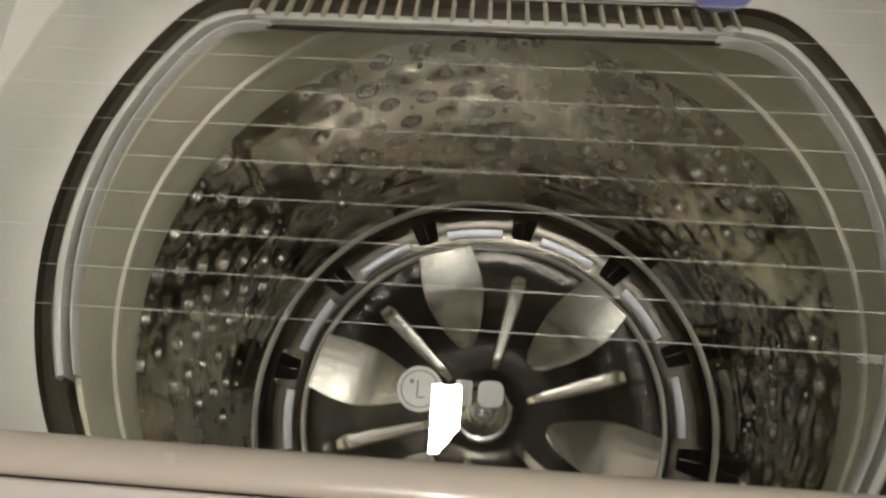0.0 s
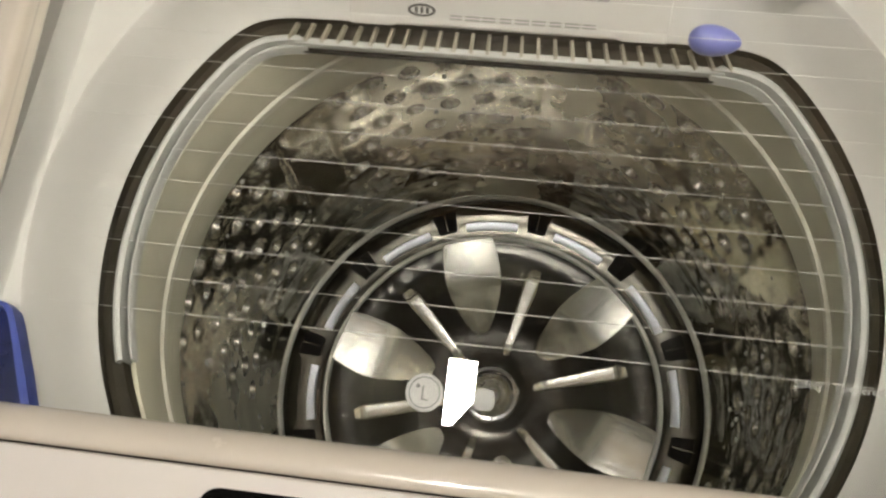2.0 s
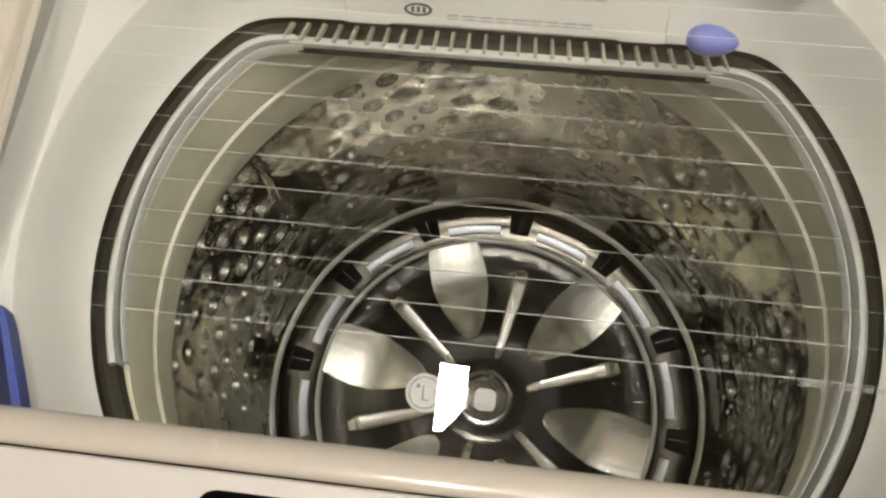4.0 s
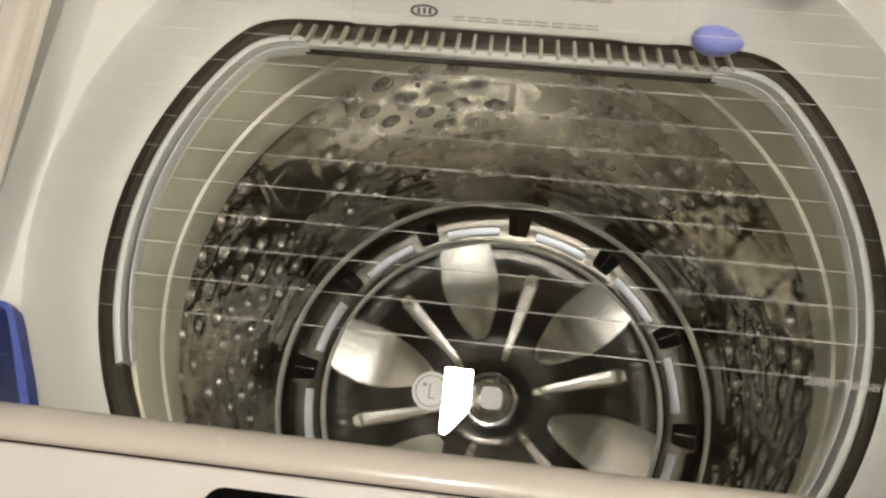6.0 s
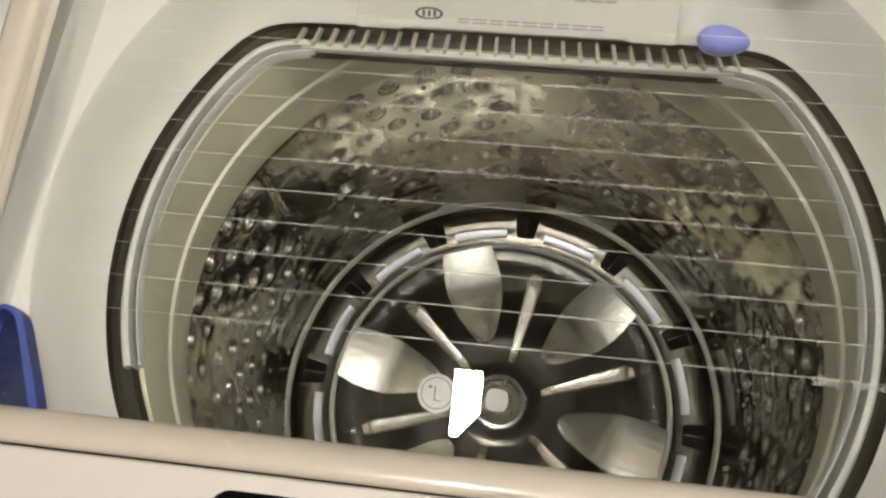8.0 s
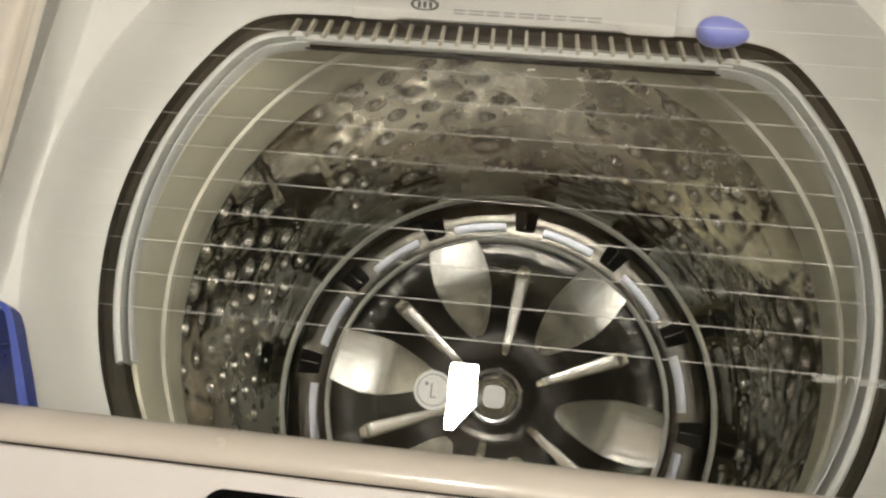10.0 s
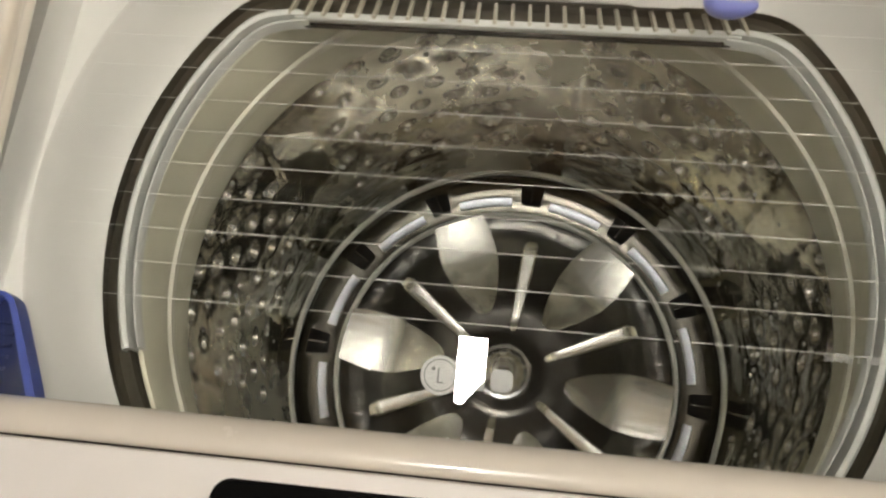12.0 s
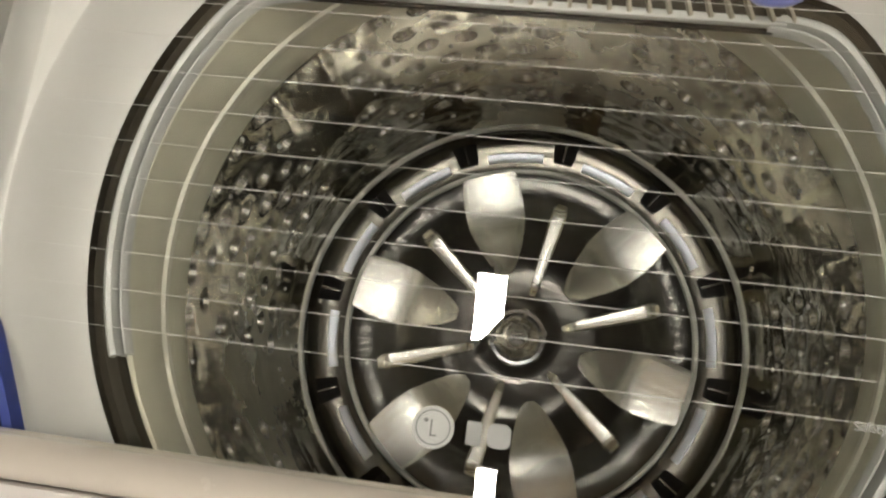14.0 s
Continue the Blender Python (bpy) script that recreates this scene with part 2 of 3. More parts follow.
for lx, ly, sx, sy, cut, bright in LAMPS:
    fixture = tagged(new("ceiling_lamp"), "slim white ceiling lamp, switched on; the unseen eastern one is added", "lamp", "ceiling lamps")
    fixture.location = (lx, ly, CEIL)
    # first two are one lamp, cut and slanted where a phone would block it
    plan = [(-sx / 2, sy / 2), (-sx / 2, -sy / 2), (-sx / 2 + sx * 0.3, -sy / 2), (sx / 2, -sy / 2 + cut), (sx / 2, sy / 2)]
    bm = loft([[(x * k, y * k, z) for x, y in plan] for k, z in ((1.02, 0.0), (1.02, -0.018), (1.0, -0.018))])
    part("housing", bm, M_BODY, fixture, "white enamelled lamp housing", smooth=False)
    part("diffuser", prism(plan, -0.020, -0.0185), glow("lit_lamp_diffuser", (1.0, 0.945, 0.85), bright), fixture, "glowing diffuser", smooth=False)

# ------------------------------------------------------------------ washing machine
washer = tagged(new("washing_machine"), "silver top-load washing machine with a closed glass lid, running", "washing machine")
LID_Y0, LID_SLOPE = -0.2, 0.0852


def gz(y):
    return 1.0 + LID_SLOPE * (y - LID_Y0)


# body shell
HX, YF, YB = 0.343, -0.36, 0.36
part("side_panel", box_bm(-HX, -HX + 0.012, YF, YB, 0.03, 0.985, 0.004), M_BODY, washer)
part("side_panel", box_bm(HX - 0.012, HX, YF, YB, 0.03, 0.985, 0.004), M_BODY, washer)
part("front_panel", box_bm(-HX + 0.012, HX - 0.012, YF, YF + 0.012, 0.03, 0.97, 0.003), M_BODY, washer)
part("back_panel", box_bm(-HX + 0.012, HX - 0.012, YB - 0.012, YB, 0.03, 0.985, 0.003), M_BODY, washer)
part("base", box_bm(-HX + 0.012, HX - 0.012, YF + 0.012, YB - 0.012, 0.03, 0.06), M_BLACK, washer)
for sx in (-1, 1):
    for y in (YF + 0.06, YB - 0.06):
        bm = bmesh.new()
        bmesh.ops.create_cone(bm, cap_ends=True, segments=20, radius1=0.024, radius2=0.018, depth=0.03, matrix=pose(sx * 0.25, y, 0.015))
        part("foot", bm, M_GAP, washer, "black rubber foot")

for sx in (-1, 1):
    a, b = sorted((sx * 0.2965, sx * HX))
    part("top_strip", box_bm(a, b, -0.163, YB, 0.985, 1.004, 0.004, 3), M_BODY, washer, "white enamel strip beside the lid")
# top deck with its round opening: lip, bowl, crease, corner ledge, rim
RD, YD, ZD = 0.2545, 0.1655, 0.914
ZL = 0.9650
bm = loft([d_loop(RD + 0.001, YD + 0.001, ZD - 0.004), d_loop(RD, YD, ZD - 0.002), d_loop(RD + 0.0015, YD + 0.0015, ZD), d_loop(RD + 0.005, YD + 0.006, ZD + 0.004),
           d_loop(RD + 0.0105, YD + 0.018, ZD + 0.017), d_loop(RD + 0.0165, YD + 0.032, ZD + 0.034), d_loop(RD + 0.0205, 0.2048, ZL - 0.0042), d_loop(RD + 0.0212, 0.2057, ZL - 0.003),
           d_loop(RD + 0.0222, 0.2067, ZL - 0.0005), d_loop(RD + 0.0229, 0.2074, ZL), d_loop(RD + 0.0233, 0.2079, ZL + 0.0001), rect_loop(0.2785, -0.33, 0.262, ZL + 0.0005), rect_loop(0.2800, -0.333, 0.266, ZL + 0.003),
           rect_loop(0.2805, -0.338, 0.27, 0.986), rect_loop(0.283, -0.342, 0.275, 0.9905), rect_loop(0.2925, -0.347, 0.347, 0.9905),
           rect_loop(0.2925, -0.347, 0.347, 0.98)])
part("deck", bm, M_DECK, washer, "grey moulded plastic deck round the tub opening")

# thin added bead, kept glossy so the edge shows a highlight line
bm = loft([d_loop(RD + dr, yb, z) for dr, yb, z in ((0.0203, 0.2045, ZL - 0.0040), (0.0209, 0.2053, ZL - 0.0020), (0.0215, 0.2060, ZL - 0.0003), (0.0222, 0.2068, ZL + 0.0008),
           (0.0230, 0.2077, ZL + 0.0008), (0.0236, 0.2083, ZL - 0.0004))])
part("deck_edge", bm, M_CREASE, washer, "thin glossy bead added on the deck bowl edge for its highlight")

# tub cover under the deck: dark gap, white ring, grille
bm = loft([d_loop(RD + 0.002, YD + 0.002, 0.9118), d_loop(RD + 0.002, YD + 0.004, 0.900), d_loop(RD - 0.001, YD + 0.001, 0.8965), d_loop(0.2475, 0.1575, 0.8955), d_loop(0.2455, 0.1535, 0.8945), d_loop(0.2455, 0.1535, 0.886)])
part("tub_seal", bm, M_GAP, washer, "dark recessed rubber seal under the deck edge")


def ring_arc(name, r0, r1, z0, z1, a0, a1, material, label, seg=150, yf=0.155):
    """A D-shaped bead between two angles, clockwise from the back."""
    bm = bmesh.new()
    n = 720
    prof = ((r0, z0), (r0 + (r1 - r0) * 0.12, z1 - 0.0008), (r0 + (r1 - r0) * 0.35, z1), (r1 - (r1 - r0) * 0.3, z1), (r1, z1 - 0.0015), (r1, z0))
    loops = [d_loop(r, yf - (r1 - r), z, n) for r, z in prof]
    ids = [round(a * n / 360) % n for a in np.linspace(a0, a1, seg)]
    rows = [[bm.verts.new(lp[i]) for lp in loops] for i in ids]
    for a, b in zip(rows, rows[1:]):
        for i in range(len(prof) - 1):
            bm.faces.new((a[i], a[i + 1], b[i + 1], b[i]))
    bm.faces.new(rows[0])
    bm.faces.new(rows[-1])
    return part(name, bm, material, washer, label)


for a0, a1 in ((-112, -43), (43, 142)):
    ring_arc("tub_ring", 0.2432, 0.2490, 0.889, 0.9035, a0, a1, M_WHITE, "white raised ring of the tub cover", 131, 0.1575)
    ring_arc("tub_bead", 0.2385, 0.2408, 0.889, 0.899, a0, a1, M_WHITE, "thin white inner bead", 131, 0.1515)
ring_arc("tub_ring", 0.2450, 0.2470, 0.889, 0.8985, 142, 248, M_GAP, "thin dark front bead of the tub cover", 140)
# grille at the flat back
YG = 0.1535
for i in range(27):
    x = -0.162 + 0.324 * i / 26
    bm = prism([(-0.0014, 0), (0.0014, 0), (0.0011, 0.0145), (-0.0011, 0.0145)], 0.0, 0.0045, 0.0004)
    part("grille_rib", bm, M_RIB, washer, m=pose(x, YG, 0.899, 32, 0, x * 230))
bm = box_bm(-0.159, 0.159, YG - 0.0035, YG + 0.0025, 0.8945, 0.9012, 0.0015)
part("grille_bar", bm, M_WHITE, washer, "pale bar along the foot of the grille")
part("grille_lip", box_bm(-0.155, 0.155, YG - 0.0050, YG - 0.0015, 0.8900, 0.8940, 0.0008), M_BLACK, washer, "dark lip under the grille bar")

# the hanging tub sits a little off the middle of the deck
TX, TY = 0.0045, -0.0131

# balance ring
bm = lathe([(0.2490, 0.884), (0.2465, 0.882), (0.2462, 0.872), (0.2480, 0.842), (0.2500, 0.8235), (0.2515, 0.8205), (0.2535, 0.8165),
            (0.2550, 0.8115), (0.2556, 0.79), (0.2552, 0.770), (0.2575, 0.7665), (0.266, 0.766)], 160)
part("balance_ring", bm, M_BALANCE, washer, "olive grey plastic balance ring above the drum", m=pose(TX, TY, 0))
# ridge of the ring; its highlight is put into a paler colour
bm = lathe([(0.2496, 0.8265), (0.2474, 0.8240), (0.2476, 0.8180), (0.2508, 0.8120), (0.2540, 0.8125), (0.2515, 0.8205)], 160, closed=True)
part("balance_bead", bm, M_BEAD, washer, "bead round the balance ring, coloured paler for its highlight", m=pose(TX, TY, 0))

# drum
RW = 0.264
# six pressed panels of dished perforations, with a plain column between them
PANEL0, COLSTEP, ROWSTEP, ZTOP = 8.0, 8.0, 0.0365, 0.742


def holes():
    for row in range(7):
        for panel_no in range(6):
            for col in range(6 - row % 2):
                yield PANEL0 + 60 * panel_no + 10.0 + COLSTEP * (col + 0.5 * (row % 2)), ZTOP - ROWSTEP * row


def wall_r(z):
    for (ra, za), (rb, zb) in zip(WALL, WALL[1:]):
        if za >= z >= zb:
            return ra + (rb - ra) * (za - z) / (za - zb)
    return WALL[-1][0]


WALL = [(RW, 0.768), (RW, 0.515), (0.2635, 0.50), (0.2615, 0.482), (0.2585, 0.466), (0.2555, 0.452), (0.2535, 0.444), (0.250, 0.440)]
NA, NZ = 720, 132
ZS_ = np.linspace(0.768, 0.440, NZ)
AS_ = np.arange(NA) * 360 / NA
relief = np.zeros((NZ, NA))
rng = random.Random(4)
hole_list = []
for a, z in holes():
    deep, size = rng.uniform(0.0006, 0.0012), 0.016
    hole_list.append((a, z, deep))
    da = radians(1.0) * ((AS_ - a + 180) % 360 - 180) * RW
    d = np.sqrt(da[None, :] ** 2 + (ZS_[:, None] - z) ** 2) / size
    relief += np.where(d < 1, deep * (0.5 + 0.5 * np.cos(np.pi * np.clip(d, 0, 1))) ** 0.8, 0.0)
# the plain columns stand a little proud of the panels
col_d = np.abs((AS_ - PANEL0 + 30) % 60 - 30)
band = np.clip((7.5 - col_d) / 2.5, 0, 1)
relief -= 0.0010 * (band * band * (3 - 2 * band))[None, :] * (np.clip((ZS_ - 0.50) / 0.02, 0, 1) * np.clip((0.764 - ZS_) / 0.012, 0, 1))[:, None]
bm = bmesh.new()
grid = []
for iz, z in enumerate(ZS_):
    r0 = wall_r(z)
    grid.append([bm.verts.new(((r0 + relief[iz, ia]) * math.sin(radians(AS_[ia])), (r0 + relief[iz, ia]) * math.cos(radians(AS_[ia])), z)) for ia in range(NA)])
pierced = np.zeros((NZ - 1, NA), bool)
zc, ac = (ZS_[:-1] + ZS_[1:]) / 2, AS_ + 180 / NA
for a, z, deep in hole_list:
    da = radians(1.0) * ((ac - a + 180) % 360 - 180) * RW
    pierced |= da[None, :] ** 2 + (zc[:, None] - z) ** 2 < 0.0085 ** 2
for iz, (a, b) in enumerate(zip(grid, grid[1:])):
    for ia in range(NA):
        ib = (ia + 1) % NA
        if not pierced[iz, ia]:
            bm.faces.new((a[ia], a[ib], b[ib], b[ia]))
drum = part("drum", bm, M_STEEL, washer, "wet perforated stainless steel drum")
# each perforation: a steep dish pressed outwards, with a black disc at its foot
bm = bmesh.new()
NS = 18
rings = []
for r, z in ((0.0130, -0.0004), (0.0105, 0.0003), (0.0092, 0.0001), (0.0082, -0.0010), (0.0074, -0.0030), (0.0064, -0.0054), (0.0048, -0.0068), (0.0028, -0.0072)):
    rings.append([bm.verts.new((r * math.cos(2 * math.pi * i / NS), r * math.sin(2 * math.pi * i / NS), z)) for i in range(NS)])
for a, b in zip(rings, rings[1:]):
    for i in range(NS):
        bm.faces.new((a[i], a[(i + 1) % NS], b[(i + 1) % NS], b[i]))
# the disc's near-black colour stands for shade inside the hole
f = bm.faces.new([bm.verts.new((v.co.x * 0.999, v.co.y * 0.999, -0.0071)) for v in rings[-1]])
f.material_index = 1
first = None
for a, z, deep in hole_list:
    rr = wall_r(z) + deep - 0.0008
    m = Matrix.Translation((rr * math.sin(radians(a)), rr * math.cos(radians(a)), z)) @ Matrix.Rotation(radians(-a), 4, "Z") @ Matrix.Rotation(radians(90 + rng.uniform(-6, 6)), 4, "X") @ Matrix.Diagonal([rng.uniform(0.92, 1.06)] * 2 + [rng.uniform(0.8, 1.1), 1])
    if first is None:
        first = link("perforation", bm, [M_COLLAR, M_HOLE], drum, m=m)
    else:
        ob = new("perforation", first.data)
        ob.parent = drum
        ob.matrix_basis = m
# water clinging to the wall
bm = bmesh.new()
for i in range(420):
    a, z = rng.uniform(0, 2 * math.pi), rng.uniform(0.46, 0.75) if i % 3 else rng.uniform(0.46, 0.60)
    r = rng.choice((0.0011, 0.0016, 0.0022, 0.003))
    rw = (RW if z > 0.5 else 0.2555 + (z - 0.452) * 0.17) - 0.0002
    m = Matrix.Translation((rw * math.sin(a), rw * math.cos(a), z)) @ Matrix.Rotation(-a, 4, "Z") @ Matrix.Diagonal((r, r * 0.5, r * rng.uniform(1, 2.2), 1))
    bmesh.ops.create_icosphere(bm, subdivisions=1, radius=1, matrix=m)
tagged(part("water_drops", bm, M_WATER, drum, "water drops clinging to the steel"), kind="stuff")

# ring at the foot of the drum, with its twelve slots
PH = -23.66
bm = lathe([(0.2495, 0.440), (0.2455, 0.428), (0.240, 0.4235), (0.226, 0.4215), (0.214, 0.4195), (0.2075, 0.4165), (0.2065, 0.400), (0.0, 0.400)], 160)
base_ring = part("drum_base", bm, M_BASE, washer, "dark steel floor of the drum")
bm = lathe([(0.2500, 0.4400), (0.2512, 0.4445), (0.2535, 0.4465), (0.2562, 0.4465), (0.2580, 0.441), (0.2545, 0.437)], 160, closed=True)
part("rim_hoop", bm, M_GREYRING, base_ring, "pale grey hoop round the drum floor")
slot = rib = arc = outer = None
for k in range(12):
    m = Matrix.Rotation(-radians(PH + 30 * k), 4, "Z")
    if slot is None:
        # a solid black wedge: the shade inside the slot is its colour
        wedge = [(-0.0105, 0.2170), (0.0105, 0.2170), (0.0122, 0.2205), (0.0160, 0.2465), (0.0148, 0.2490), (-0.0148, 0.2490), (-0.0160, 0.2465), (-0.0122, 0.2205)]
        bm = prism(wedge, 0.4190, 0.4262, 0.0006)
        slot = link("slot", bm, M_BLACK, base_ring, "black wedge in the drum floor, its colour the slot's shade", m=m)
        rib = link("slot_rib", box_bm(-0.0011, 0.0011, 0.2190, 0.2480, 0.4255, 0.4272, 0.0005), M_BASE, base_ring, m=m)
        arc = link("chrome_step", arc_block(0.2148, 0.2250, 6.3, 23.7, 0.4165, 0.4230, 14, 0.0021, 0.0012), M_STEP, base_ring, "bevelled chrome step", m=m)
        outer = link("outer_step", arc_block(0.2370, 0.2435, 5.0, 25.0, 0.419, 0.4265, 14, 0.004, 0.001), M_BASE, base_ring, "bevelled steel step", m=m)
    else:
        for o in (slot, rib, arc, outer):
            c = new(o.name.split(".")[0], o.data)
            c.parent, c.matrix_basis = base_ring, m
            if o.get("label"):
                c["label"] = o["label"]

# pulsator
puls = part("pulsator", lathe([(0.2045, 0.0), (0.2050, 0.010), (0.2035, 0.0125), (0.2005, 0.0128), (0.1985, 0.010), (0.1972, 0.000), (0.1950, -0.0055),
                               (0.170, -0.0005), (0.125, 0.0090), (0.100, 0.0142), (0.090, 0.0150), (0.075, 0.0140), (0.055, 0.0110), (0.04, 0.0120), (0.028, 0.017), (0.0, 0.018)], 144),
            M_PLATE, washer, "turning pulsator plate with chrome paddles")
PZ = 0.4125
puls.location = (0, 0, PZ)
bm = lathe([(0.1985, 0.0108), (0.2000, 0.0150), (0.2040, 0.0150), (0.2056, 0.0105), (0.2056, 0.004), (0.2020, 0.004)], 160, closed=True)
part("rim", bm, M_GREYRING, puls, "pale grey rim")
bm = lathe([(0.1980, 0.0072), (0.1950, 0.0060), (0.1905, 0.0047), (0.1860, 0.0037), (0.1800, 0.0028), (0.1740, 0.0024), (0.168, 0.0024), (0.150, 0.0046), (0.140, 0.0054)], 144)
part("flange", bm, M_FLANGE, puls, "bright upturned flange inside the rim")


def petal_bm():
    """A dished teardrop paddle, broad at the rim."""
    bm = bmesh.new()
    rows = []
    fine = np.linspace(0, 1, 201)
    slope = np.interp(fine, (0, 0.1, 0.3, 0.42, 0.55, 0.68, 0.85, 1.0), (-0.2, -0.21, -0.215, -0.16, 0.0, 0.13, 0.19, 0.23))
    height = 0.0232 + np.cumsum(slope) * 0.1235 / 201
    for i in range(33):
        u = i / 32
        r = 0.074 + 0.1235 * u
        w = float(np.interp(u, (0, 0.04, 0.12, 0.3, 0.5, 0.68, 0.85, 1.0), (0.005, 0.0105, 0.0165, 0.0260, 0.0335, 0.0356, 0.0345, 0.0315)))
        # falls away from the hub, then turns up towards the rim
        base = float(np.interp(u, fine, height))
        row = []
        groove = 0.00003 * min(1.0, max(0.0, (u - 0.42) / 0.2))
        for j in range(41):
            v = -1 + 2 * j / 40
            h = base + 0.05 * w * v + 0.0011 * (1 - v * v) - groove * math.cos(math.pi * 6 * v)
            row.append(bm.verts.new((w * v, r, h)))
        rows.append(row)
    for a, b in zip(rows, rows[1:]):
        for j in range(40):
            bm.faces.new((a[j], a[j + 1], b[j + 1], b[j]))
    low = bmesh.ops.extrude_face_region(bm, geom=list(bm.faces))
    for v in low["geom"]:
        if isinstance(v, bmesh.types.BMVert):
            v.co.z -= 0.016
    return bm


def spoke_bm():
    """A narrow rounded fin between two paddles."""
    bm = bmesh.new()
    rows = []
    for i in range(13):
        u = i / 12
        r = 0.052 + 0.112 * u
        w = 0.0055 + 0.0040 * u
        top = 0.0195 + 0.013 * u
        if i in (0, 12):
            top -= 0.006
            w *= 0.7
        rows.append([bm.verts.new((x, r, z)) for x, z in ((-w, -0.004), (-w, top - 0.002), (-w * 0.75, top), (-w * 0.1, top - 0.0006), (w * 0.75, top), (w, top - 0.002), (w, -0.004))])
    for a, b in zip(rows, rows[1:]):
        for j in range(6):
            bm.faces.new((a[j], a[j + 1], b[j + 1], b[j]))
    bm.faces.new(rows[0])
    bm.faces.new(rows[-1])
    return bm


pet = spk = None
for k in range(6):
    mp, ms = Matrix.Rotation(-radians(60 * k), 4, "Z"), Matrix.Rotation(-radians(60 * k + 29), 4, "Z")
    if pet is None:
        pet = link("paddle", petal_bm(), M_SATIN, puls, "brushed metal paddle", m=mp)
        spk = link("fin", spoke_bm(), M_SATIN, puls, "narrow bright fin", m=ms)
    else:
        for o, m in ((pet, mp), (spk, ms)):
            c = new(o.name.split(".")[0], o.data)
            c.parent, c.matrix_basis = puls, m
            c["label"] = o["label"]
bm = lathe([(0.034, 0.014), (0.0345, 0.021), (0.032, 0.024), (0.0285, 0.0243), (0.026, 0.027), (0.020, 0.034), (0.011, 0.0385), (0.0, 0.0395)], 64)
part("hub", bm, M_CHROME, puls, "domed chrome hub")

# dispenser panel: a solid wedge rising behind the opening
bm = bmesh.new()
prof = [(0.160, 0.920), (0.2135, 0.9838), (0.2185, 0.9868), (0.262, 0.9885), (0.262, 0.930), (0.178, 0.908)]
ends = [[bm.verts.new((sx * 0.1138, y, z)) for y, z in prof] for sx in (-1, 1)]
for i in range(len(prof)):
    j = (i + 1) % len(prof)
    bm.faces.new((ends[0][i], ends[0][j], ends[1][j], ends[1][i]))
bm.faces.new(ends[0])
bm.faces.new(ends[1])
bmesh.ops.bevel(bm, geom=list(bm.edges), offset=0.0014, segments=3, affect="EDGES", profile=0.5)
panel = part("dispenser_panel", bm, M_PANEL, washer, "white sloping dispenser panel behind the tub")
FACE = Matrix.Translation((0, 0.160, 0.920)) @ Matrix.Rotation(radians(50), 4, "X")
for sx in (-1, 1):
    out = [(sx * 0.1130, -0.0012), (sx * 0.082, -0.0012), (sx * 0.074, 0.004), (sx * 0.066, 0.006), (sx * 0.113, 0.006)]
    part("panel_lip", prism(out if sx > 0 else out[::-1], -0.003, 0.0006, 0.0003), M_PANEL, panel, m=FACE)


def bar(parent, x, y, w, h, z, material, name="print_bar", m=None):
    return part(name, box_bm(x - w / 2, x + w / 2, y - h / 2, y + h / 2, z, z + 0.0004), material, parent, m=m, smooth=False)


ZP = 0.0002
for x0, w in ((-0.061, 0.028), (0.0555, 0.031)):
    for j in range(3):
        bar(panel, x0 - w / 3 + w / 3 * j, 0.0262, w / 3 - 0.0016, 0.0024, ZP, M_MIDINK, m=FACE)
    part("print_arrow", prism([(x0 - 0.0030, 0.0298), (x0 + 0.0030, 0.0298), (x0, 0.0328)], ZP, ZP + 0.0004), M_DARKINK, panel, m=FACE, smooth=False)
bm = loft([[(-0.061 + a * math.cos(t), 0.0112 + b * math.sin(t), ZP + dz) for t in np.linspace(0, 2 * math.pi, 33)[:-1]]
           for a, b, dz in ((0.0102, 0.0046, 0), (0.0102, 0.0046, 0.0004), (0.0080, 0.0031, 0.0004), (0.0080, 0.0031, 0.0))], closed_profile=True)
part("oval_mark", bm, M_DARKINK, panel, "dark oval printed mark", m=FACE, smooth=False)
for dx in (-0.0038, 0.0002, 0.0042):
    bar(panel, -0.061 + dx, 0.0112, 0.0022, 0.0042, ZP, M_DARKINK, m=FACE)
for v in (0.0086, 0.0062):
    for j in range(9):
        bar(panel, -0.036 + 0.0118 * j, v, 0.0104 - 0.002 * ((j * 7 + int(v * 1e4)) % 3) / 2, 0.0011, ZP, M_MIDINK, m=FACE)

# blue cap and blue cup
bm = bmesh.new()
bmesh.ops.create_uvsphere(bm, u_segments=32, v_segments=18, radius=1.0)
for v in bm.verts:
    q = 1 - 0.18 * v.co.x
    v.co = Vector((v.co.x * 0.0178, v.co.y * 0.0106 * q, v.co.z * 0.0105 * q))
part("blue_cap", bm, M_LILAC, washer, "rounded lilac blue plastic cap", m=pose(0.1432, 0.1550, 0.9335, 0, 0, -4))


def offset(poly, d):
    cx, cy = sum(p[0] for p in poly) / len(poly), sum(p[1] for p in poly) / len(poly)
    return [(x + (cx - x) * d, y + (cy - y) * d) for x, y in poly]


cup_o = [(-0.2795, -0.30), (-0.2795, -0.0915), (-0.275, -0.0870), (-0.2685, -0.0880), (-0.263, -0.0915), (-0.2585, -0.099), (-0.253, -0.110), (-0.245, -0.126),
         (-0.235, -0.147), (-0.212, -0.192), (-0.196, -0.232), (-0.19, -0.30)]
cup_i = [(-0.2775, -0.298), (-0.2775, -0.0945), (-0.274, -0.0900), (-0.2695, -0.0908), (-0.2655, -0.0942), (-0.2615, -0.1015), (-0.2565, -0.112), (-0.249, -0.1285),
         (-0.239, -0.1495), (-0.216, -0.1935), (-0.200, -0.233), (-0.195, -0.298)]
